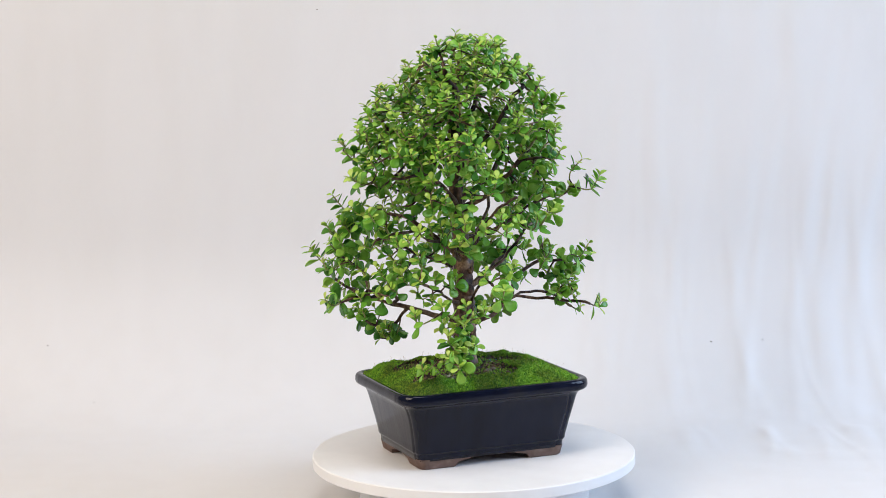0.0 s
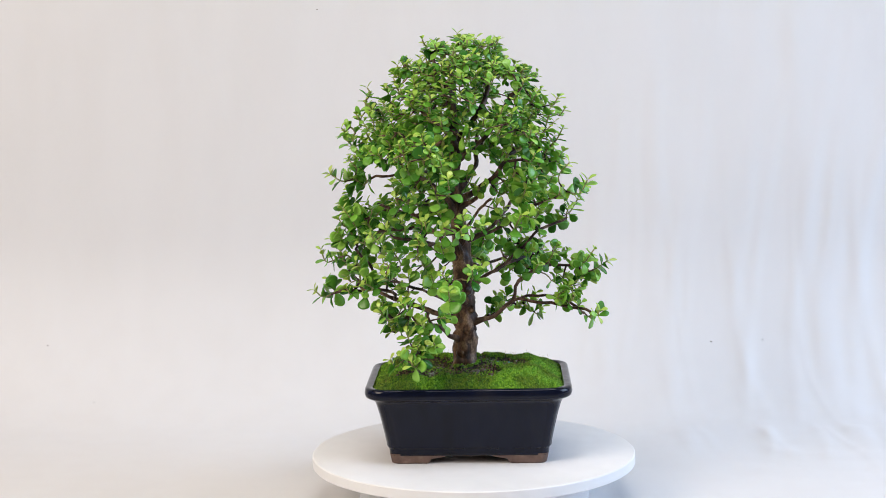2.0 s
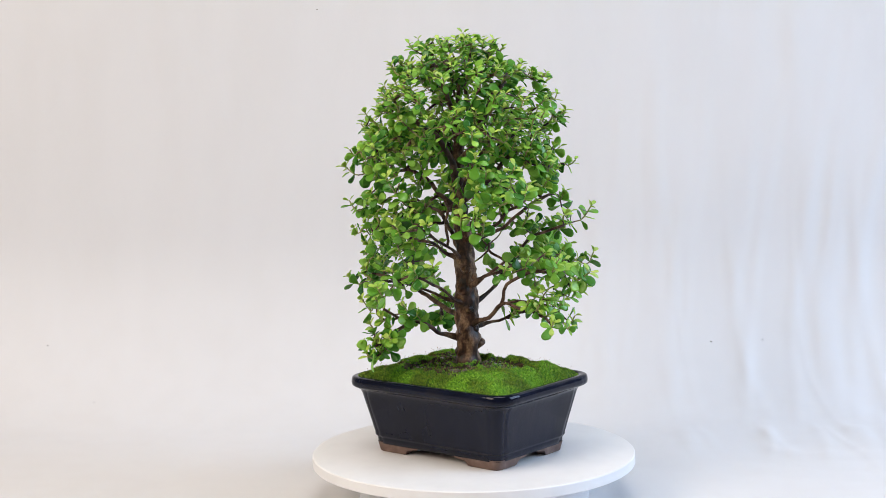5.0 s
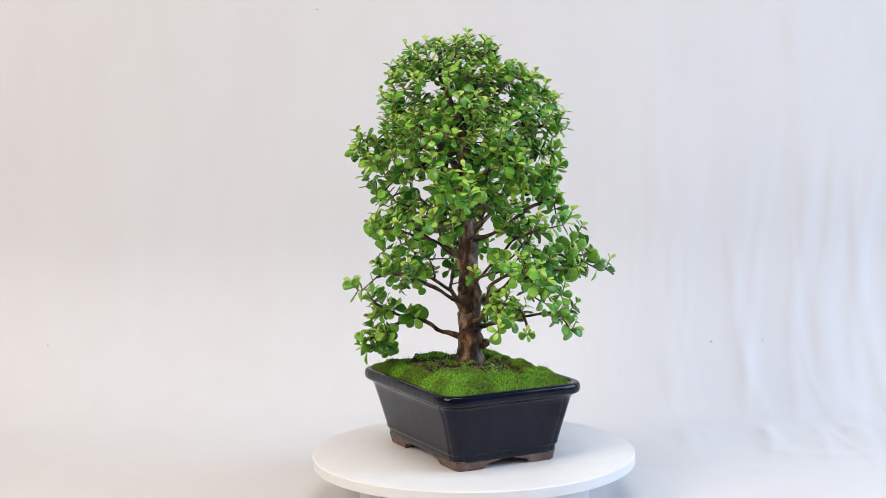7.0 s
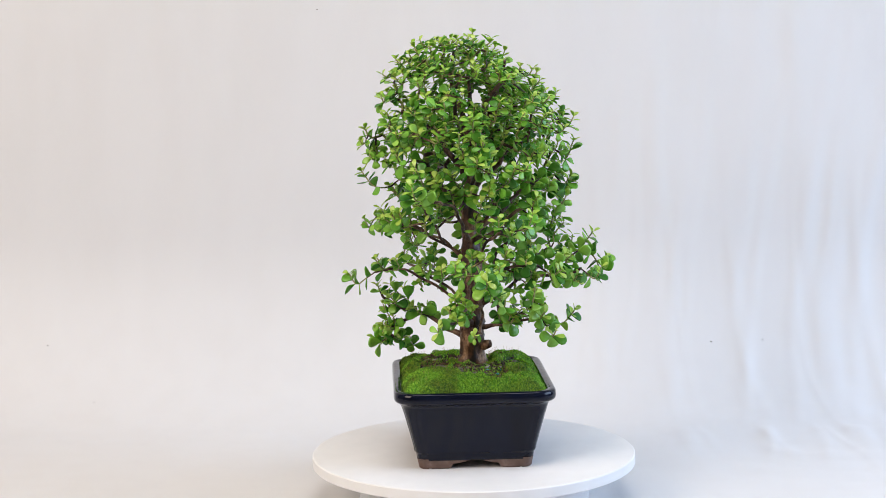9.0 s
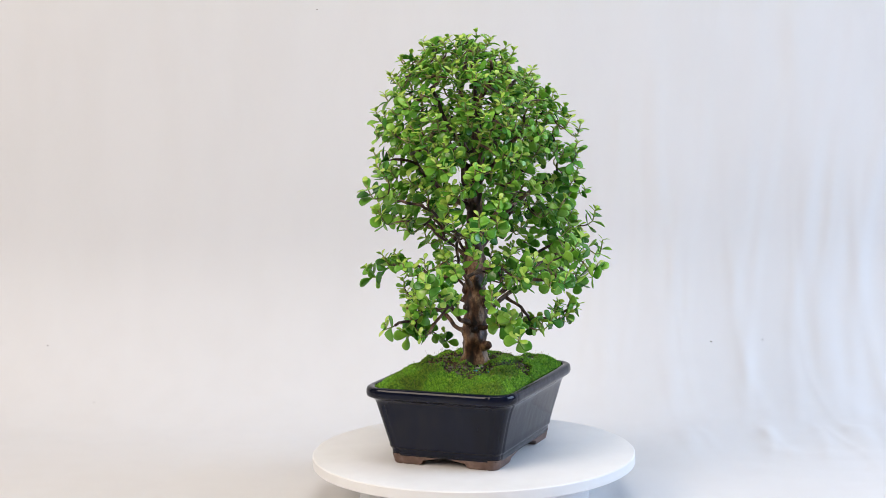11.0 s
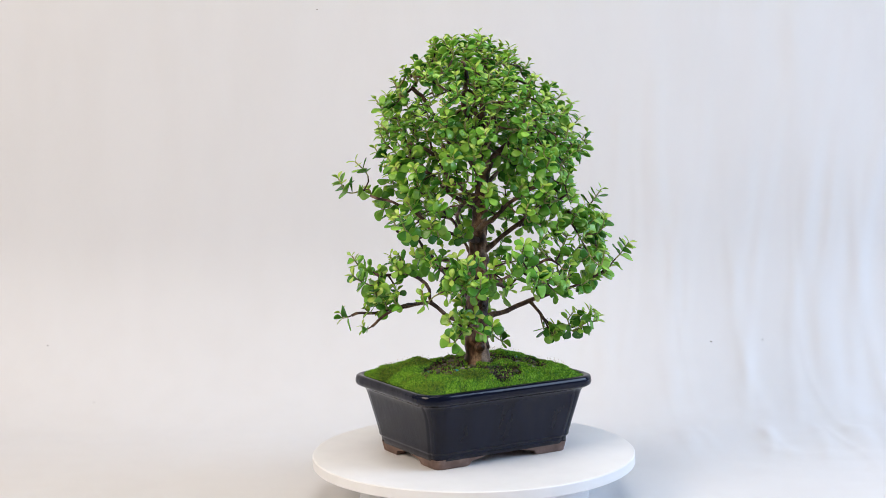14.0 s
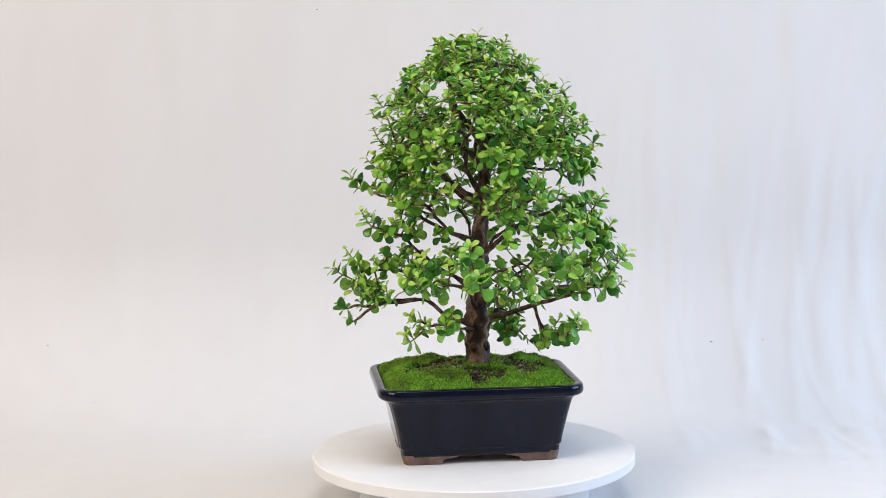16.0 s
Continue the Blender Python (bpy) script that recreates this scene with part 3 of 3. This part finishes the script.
n = limb(0.365, (0.025, 134, 0.400), (0.050, 129, 0.440), (0.065, 134, 0.46))
n = limb(0.375, (0.022, 52.5, 0.420), (0.045, 57.5, 0.455), (0.055, 52.5, 0.48))
n = limb(0.385, (0.022, -140, 0.430), (0.040, -150, 0.465), (0.045, -160, 0.49))

# long shoots that stand out of the crown: radius, azimuth, height of the tip
LONG_SHOOTS = ((0.169, 5, 0.234), (0.191, -176, 0.204), (0.170, -165, 0.349), (0.171, 63.5, 0.237), (0.150, -97, 0.221), (0.146, -127, 0.377), (0.131, 48.5, 0.164),
               (0.132, -98, 0.347), (0.131, 70.5, 0.180), (0.120, -141, 0.128), (0.197, 155, 0.255), (0.162, -15, 0.181), (0.158, -26, 0.340), (0.155, 142, 0.169),
               (0.185, 176, 0.250), (0.150, 0, 0.170), (0.166, 88, 0.240), (0.150, 84, 0.272), (0.150, 178, 0.345), (0.137, 118, 0.40),
               (0.166, 160, 0.320), (0.152, 165, 0.375), (0.174, 163, 0.285), (0.158, 170, 0.388), (0.152, -8, 0.252), (0.092, 172, 0.460), (0.076, 160, 0.478), (0.128, -92, 0.290), (0.014, 150, 0.513), (0.030, 95, 0.507), (0.022, -60, 0.507), (0.042, -150, 0.503), (0.046, 170, 0.498),
               (0.150, 27, 0.306), (0.130, 30, 0.360), (0.080, 27, 0.468), (0.168, 133, 0.292), (0.172, 128, 0.255))


# leaf clusters on the low branches: radius, azimuth, height, size, shoots
PADS = ((0.128, -9, 0.187, 0.014, 3), (0.122, 4, 0.186, 0.014, 1), (0.116, -121, 0.150, 0.024, 9), (0.132, -119, 0.140, 0.015, 3), (0.120, -122, 0.176, 0.017, 4), (0.064, 64, 0.172, 0.013, 3), (0.118, 52, 0.178, 0.016, 3),
        (0.135, 8, 0.216, 0.022, 5), (0.110, 12, 0.245, 0.018, 3), (0.122, -10, 0.200, 0.020, 4), (0.140, 143, 0.170, 0.018, 5), (0.106, 150, 0.150, 0.016, 5))


def shoot_tips():
    rng = random.Random(21)
    tips = [polar(*t) for t in LONG_SHOOTS]
    for r, az, z, size, count in PADS:
        made = 0
        while made < count:
            p = polar(r, az, z) + Vector((rng.uniform(-1, 1), rng.uniform(-1, 1), rng.uniform(-1, 1))) * size
            if (p - polar(r, az, z)).length < size:
                tips.append(p)
                made += 1
    limb_points = np.array(NODE_P)
    tries = 0
    while len(tips) < 600 and tries < 60000:
        tries += 1
        z = rng.uniform(0.105, 0.508)
        az = rng.uniform(-180, 180)
        big = reach(az, z)
        if big < 0.02:
            continue
        lump = 0.5 + 0.5 * noise.noise((cos(radians(az)) * 2.4, sin(radians(az)) * 2.4, z * 16))
        u = rng.uniform(0.0 if z > 0.4 else 0.08 if z > 0.3 else 0.28, 1.0) ** 0.45
        r = big * u * (1.01 + 0.05 * smooth_step(0.33, 0.37, z) * (1 - smooth_step(0.44, 0.48, z)) - 0.20 * lump)
        front = abs((az + 75 + 180) % 360 - 180)
        if z < 0.40 and front < 27 and rng.random() < 0.85:
            continue
        if z < 0.29 and -100 < az < 18 and r < 0.112 and rng.random() < 0.9:
            continue
        if 0.255 < z < 0.318 and 12 < az < 82 and r < 0.125 and rng.random() < 0.8:
            continue
        if z < 0.212 and 60 < az < 165 and r < 0.145 and rng.random() < 0.75:
            continue
        if 0.262 < z < 0.325 and 55 < az < 105 and r > 0.07 and rng.random() < 0.75:
            continue
        if z < 0.2 and r < 0.045:
            continue
        p = polar(r, az, z)
        if noise.noise(p * 17 + Vector((3.3, 0, 0))) < ((0.08 if z < 0.37 else -0.18) if u < 0.85 else -0.25):
            continue
        near = np.sqrt(((limb_points - np.array(p)) ** 2).sum(1).min())
        if near > (0.042 if z < 0.24 else 0.06 if z < 0.3 else 0.09) or near < 0.008:
            continue
        if z < 0.203 and not -150 < az < -100:
            continue
        if z < 0.175 and (near > 0.024 or rng.random() < 0.5):
            continue
        if z < 0.185 and (-45 < az < 35 and r < 0.125 or 160 < az % 360 < 215):
            continue
        gap = 0.0242 if z < 0.27 else 0.0212 if z < 0.36 else 0.0168
        if any((p - q).length < gap for q in tips):
            continue
        if z > 0.25 and u > 0.8 and rng.random() < 0.5:
            p = p + (p - Vector((0, 0, 0.28))).normalized() * rng.uniform(0.004, 0.018) * (1 - 0.6 * smooth_step(0.42, 0.5, z))
        tips.append(p)
    return tips


SHOOTS = []
TWIGS_OFF_TRUNK = set()


def grow():
    rng = random.Random(8)
    tips = shoot_tips()
    base = np.array(NODE_P)
    order = sorted(range(len(tips)), key=lambda i: float(((base - np.array(tips[i])) ** 2).sum(1).min()))
    for i in order:
        tip = tips[i]
        P = np.array(NODE_P)
        d = np.array(tip) - P
        dist = np.sqrt((d ** 2).sum(1))
        rad_tip = hypot(tip.x - TRUNK_X, tip.y - TRUNK_Y)
        rad = np.hypot(P[:, 0] - TRUNK_X, P[:, 1] - TRUNK_Y)
        cost = dist + 0.9 * np.maximum(0, rad - rad_tip) + 0.7 * np.maximum(0, P[:, 2] - tip.z) + np.where(dist < 0.012, 0.03, 0)
        k = int(cost.argmin())
        start = NODE_P[k]
        span = tip - start
        out = Vector((tip.x - TRUNK_X, tip.y - TRUNK_Y, 0))
        out = out.normalized() if out.length > 0.01 else Vector((0, 0, 1))
        rise = min(0.026, span.length * 0.5)
        lift = (Vector((0, 0, 1)) * rng.uniform(0.45, 1.0) + out * rng.uniform(0.25, 0.75)).normalized()
        knee = tip - lift * rise
        mid = start + (knee - start) * 0.5 + Vector([rng.gauss(0, 0.06) for _ in range(3)]) * span.length
        way = [start, mid, knee, tip] if (knee - start).length > 0.012 else [start, knee, tip] if (knee - start).length > 0.004 else [start, tip]
        owner = NODE_LIMB[k]
        if owner == 0:
            BOUGHS.append(None)
            owner = len(BOUGHS) - 1
            TWIGS_OFF_TRUNK.add(owner)
        ids = add_chain(resample(way, 0.005)[1:], k, owner, "twig")
        SHOOTS.append((ids, out))


grow()


def thicken():
    load = [0.0] * len(NODE_P)
    for ids, _ in SHOOTS:
        i = ids[-1]
        while i is not None:
            load[i] += 1
            i = NODE_PARENT[i]
    return [0.00062 + 0.00046 * max(c - 0.6, 0.0) ** 0.48 for c in load]


RADIUS = thicken()


def tube(points, radii, sides, verts, faces, lump=0.0):
    ring0 = None
    up = Vector((0.31, 0.17, 0.93))
    for i, (p, r) in enumerate(zip(points, radii)):
        d = (points[min(i + 1, len(points) - 1)] - points[max(i - 1, 0)]).normalized()
        a = up - d * up.dot(d)
        a = a.normalized() if a.length > 0.05 else d.orthogonal().normalized()
        b = d.cross(a)
        up = a
        ring = list(range(len(verts), len(verts) + sides))
        for k in range(sides):
            t = 2 * pi * k / sides
            q = a * cos(t) + b * sin(t)
            rr = r * (1 + lump * noise.noise(p * 75 + q * 1.3) + 0.5 * lump * noise.noise(p * 240 + q * 2.0))
            verts.append(p + q * rr)
        if ring0:
            for k in range(sides):
                j = (k + 1) % sides
                faces.append((ring0[k], ring0[j], ring[j], ring[k]))
        else:
            faces.append(tuple(reversed(ring)))
        ring0 = ring
    faces.append(tuple(ring0))


def trunk_radius(z):
    return float(np.interp(z, [0.098, 0.112, 0.125, 0.16, 0.20, 0.28, 0.34, 0.40, 0.46], [0.0200, 0.0160, 0.0140, 0.0132, 0.0125, 0.0098, 0.0076, 0.0042, 0.0016])) * (1 + sum(0.16 * math.exp(-((z - k) / 0.006) ** 2) for k in (0.143, 0.163, 0.187, 0.238)))


# leaves: plump rounded blades, 1 long, with the stalk at the origin and the tip on +x
def leaf_shape(width, cup, bend):
    half = [(0.0, 0.05), (0.14, 0.12), (0.34, 0.30), (0.55, 0.46), (0.74, 0.50), (0.90, 0.36), (0.98, 0.16)]
    outline = [(x, w * width) for x, w in half] + [(1.0, 0.0)] + [(x, -w * width) for x, w in reversed(half)]
    n = len(outline)
    verts, faces = [], []

    def lift(x, y):
        return cup * (y / width * 2) ** 2 * 0.16 + bend * (x * x) * 0.22
    thick = 0.042
    for x, y in outline:
        verts.append((x, y, lift(x, y)))
    for sign in (1, -1):
        for x, y in outline:
            xi, yi = 0.6 + (x - 0.6) * 0.72, y * 0.72
            verts.append((xi, yi, lift(xi, yi) + sign * thick * 0.8))
    verts.append((0.62, 0, lift(0.62, 0) + thick * 0.7))
    verts.append((0.62, 0, lift(0.62, 0) - thick))
    for k in range(n):
        j = (k + 1) % n
        faces.append((j, k, n + k, n + j))
        faces.append((n + j, n + k, 3 * n))
        faces.append((k, j, 2 * n + j, 2 * n + k))
        faces.append((2 * n + k, 2 * n + j, 3 * n + 1))
    return verts, faces


LEAF_SHAPES = [leaf_shape(0.80, 0.4, -0.5), leaf_shape(0.88, -0.2, 0.3), leaf_shape(0.72, 0.6, -0.9), leaf_shape(0.84, 0.1, -0.2),
               leaf_shape(0.54, 0.4, -1.3), leaf_shape(0.62, 0.3, -0.7)]


def leaf_frame(at, along, normal, size):
    x = along.normalized()
    y = normal.cross(x).normalized()
    z = x.cross(y)
    m = Matrix((x, y, z)).transposed().to_4x4()
    return Matrix.Translation(at) @ m @ Matrix.Diagonal((size, size, size, 1))


def place_leaves():
    """Opposite pairs up each shoot, each pair turned a quarter from the last; smaller and paler at the tip."""
    rng = random.Random(5)
    made = []
    for ids, out in SHOOTS:
        pts = [NODE_P[i] for i in ids]
        tip = pts[-1]
        lengths = [0.0]
        for p, q in zip(reversed(pts), list(reversed(pts))[1:]):
            lengths.append(lengths[-1] + (q - p).length)
        total = lengths[-1]
        rev = list(reversed(pts))
        use = min(total * 0.92, rng.uniform(0.016, 0.036) if hypot(tip.x, tip.y) < 0.14 else 0.065)
        s, pair = 0.0, rng.randrange(2)
        phase = rng.uniform(0, pi / 2)
        big = rng.uniform(0.0142, 0.0196) * (0.98 if tip.z < 0.26 else 1.0 - 0.12 * smooth_step(0.30, 0.46, tip.z))
        while s <= use:
            k = min(range(len(rev)), key=lambda i: abs(lengths[i] - s))
            p = rev[k]
            stem = (rev[max(k - 1, 0)] - rev[min(k + 1, len(rev) - 1)]).normalized()
            if s < 0.002:
                stem = (stem + Vector((0, 0, 0.5)) + out * 0.2).normalized()
            stem = (stem + Vector((0, 0, 0.9)) * smooth_step(0.34, 0.44, p.z)).normalized()
            side = stem.orthogonal().normalized()
            side = Matrix.Rotation(phase + pair * pi / 2, 3, stem) @ side
            grown = smooth_step(0.0, 0.018, s)
            size = (big * 0.60 + big * 0.40 * grown) * rng.uniform(0.86, 1.12)
            spread = 0.80 + 0.55 * grown
            for sign in (1, -1):
                if s > 0.018 and rng.random() < 0.13:
                    continue
                along = (stem * ((0.75 if s < 0.002 else 0.50) - 0.12 * grown) + side * sign * spread + Vector((rng.gauss(0, 0.18), rng.gauss(0, 0.18), rng.gauss(0.10, 0.18)))).normalized()
                face = 0.65 - 0.55 * smooth_step(0.24, 0.42, p.z)
                normal = (stem * 1.0 - side * sign * 0.35 + Vector((0, 0, 1.0 - face)) + out * face + Vector([rng.gauss(0, 0.22) for _ in range(3)]))
                made.append((leaf_frame(p, along, normal, size), rng.randrange(4) if grown > 0.5 and p.z < 0.36 else rng.choice((2, 4, 5)) if grown > 0.5 else rng.randrange(4, 6), grown, NODE_LIMB[ids[-1]], p))
            pair += 1
            s += rng.uniform(0.0042, 0.0060) if s < 0.012 else rng.uniform(0.0066, 0.0100)
    return made


def build_tree():
    tree = new("bonsai_tree")
    tagged(tree, "small-leaved jade bonsai tree with a thick brown trunk", "bonsai tree")
    v, f = [], []
    pts = [NODE_P[i] for i in trunk_ids]
    tube(pts, [trunk_radius(p.z) for p in pts], 34, v, f, 0.26)
    # pruning scars and stubs on the trunk
    for z, az, ln, r in ((0.128, 72, 0.0245, 0.0042), (0.150, -62, 0.0150, 0.0055), (0.20, -78, 0.0140, 0.0058), (0.122, -105, 0.0155, 0.0055), (0.18, 100, 0.015, 0.005),
                         (0.176, -40, 0.0140, 0.0045), (0.225, -60, 0.0125, 0.0045), (0.168, -150, 0.0145, 0.004), (0.130, 150, 0.0148, 0.005), (0.215, 30, 0.0130, 0.004), (0.150, 20, 0.0145, 0.004)):
        a = Vector((TRUNK_X, TRUNK_Y, z))
        d = polar(1, az, 0.25)
        tube([a + d * ln * 0.5, a + d * ln * 0.86, a + d * ln * 0.97, a + d * ln * 0.99, a + d * ln * 0.93], [r * 1.7, r * 1.3, r, r * 0.7, r * 0.45], 10, v, f, 0.22)
    mesh("trunk", v, f, [BARK], tree, "thick brown trunk with pruning scars")
    branches = {}
    for number in range(0, len(BOUGHS)):
        v, f, slots = [], [], []
        for ids, owner, kind in CHAINS:
            if owner != number or kind == "trunk":
                continue
            pts = [NODE_P[i] for i in ids]
            rs = [RADIUS[i] for i in ids]
            if kind == "limb":
                rs[0] = min(rs[0], rs[1] * 1.5)
                rs = [max(r, 0.0017) for r in rs]
                if number and ids[0] in trunk_ids:
                    rs = [r + 0.0030 * max(0, 1 - k / 4) for k, r in enumerate(rs)]
            else:
                rs[0] = min(rs[0], rs[1] * 1.2)
            before = len(f)
            tube(pts, rs, 8 if kind == "limb" else 5, v, f, 0.14 if kind == "limb" else 0.05)
            young = 1 if kind == "twig" else 0
            for q in range(len(f) - before):
                slots.append(1 if young and q > (len(f) - before) * 0.3 else 0)
        if v:
            branches[number] = mesh("twig" if number in TWIGS_OFF_TRUNK else "branch", v, f, [TWIG, YOUNG_STEM], tree, slots=slots)
    leaves = place_leaves()
    singles = [k for k, lf in enumerate(leaves) if lf[2] > 0.6 and lf[4].z < 0.29 and hypot(lf[4].x, lf[4].y) > 0.05 and lf[3] in branches][:300]
    single_set = set(singles)
    one = []
    for vs, fs in LEAF_SHAPES:
        me = bpy.data.meshes.new("leaf")
        me.from_pydata(vs, [], fs)
        me.materials.append(LEAF_ONE)
        me.polygons.foreach_set("use_smooth", [True] * len(me.polygons))
        one.append(me)
    for k in singles:
        m, shape, grown, owner, _ = leaves[k]
        ob = new("leaf", one[shape])
        ob.parent = branches[owner]
        ob.matrix_local = m
    v, f, slots = [], [], []
    for k, (m, shape, grown, owner, _) in enumerate(leaves):
        if k in single_set:
            continue
        vs, fs = LEAF_SHAPES[shape]
        at = len(v)
        v += [m @ Vector(p) for p in vs]
        f += [tuple(i + at for i in q) for q in fs]
        slots += [1 if grown < 0.35 else 0] * len(fs)
    mass = mesh("foliage", v, f, [LEAF, LEAF_YOUNG], tree, "dense small round glossy green leaves", slots=slots)
    tagged(mass, kind="stuff")
    return tree


tree = build_tree()


# ---- lint on the cloth ----
LINT_PLACES = (
    (-0.235, 0.618, 0.555, 0.0012),
    (-0.665, 0.563, 0.039, 0.0012),
    (0.371, 0.559, 0.033, 0.0016),
    (0.371, 0.316, -0.062, 0.0014),
    (0.549, 0.340, -0.062, 0.0018),
    (-0.475, 0.274, -0.062, 0.0013),
    (-0.576, 0.475, -0.034, 0.0011),
    (-0.382, 0.294, -0.062, 0.0012),
    (-0.482, 0.296, -0.062, 0.0009),
    (0.280, 0.180, -0.062, 0.0011),
    (0.307, 0.120, -0.062, 0.0011),
    (0.284, 0.065, -0.062, 0.0012),
    (0.269, 0.047, -0.062, 0.0010),
    (0.451, 0.560, 0.035, 0.0011),
    (-0.467, 0.186, -0.062, 0.0009),
    (-0.258, 0.374, -0.061, 0.0009),
    (-0.368, 0.464, -0.039, 0.0009),
)


def build_lint():
    mt, t, b = material("dark_lint", (0.06, 0.05, 0.045), 0.9)
    n = noise_node(t, 4, 2.0)
    t.links.new(ramp(t, n.outputs[0], [(0.3, (0.03, 0.025, 0.02)), (0.7, (0.12, 0.10, 0.08))]).outputs[0], b.inputs["Base Color"])
    me = pebble_mesh(3, mt)
    for x, y, z, r in LINT_PLACES:
        ob = new("lint_speck", me)
        ob.scale = (r, r, r)
        ob.location = (x, y, z)
        tagged(ob, "tiny dark lint speck on the white cloth", "lint", "lint on the cloth")


build_lint()


# ---- the turning ----
def motions():
    times = [0.5 * k for k in range(33)]
    on_disc = pose(-0.0027, -0.0012, 0, 0, 0, 1.4)

    def turned(t):
        return Matrix.Translation((AXIS_X, 0, 0)) @ Matrix.Rotation(radians(-TURN_RATE * (t - STRAIGHT_AT)), 4, 'Z')
    walk(turntable_top, [(t, Matrix.Rotation(radians(-TURN_RATE * (t - STRAIGHT_AT)), 4, 'Z')) for t in times])
    walk(pot, [(t, turned(t) @ on_disc) for t in times])
    walk(moss, [(t, turned(t) @ on_disc) for t in times])
    walk(tree, [(t, turned(t)) for t in times])
    for ob, (x, y, z, a) in pebbles:
        walk(ob, [(t, turned(t) @ on_disc @ pose(x, y, z, 0, 0, a)) for t in times])


motions()
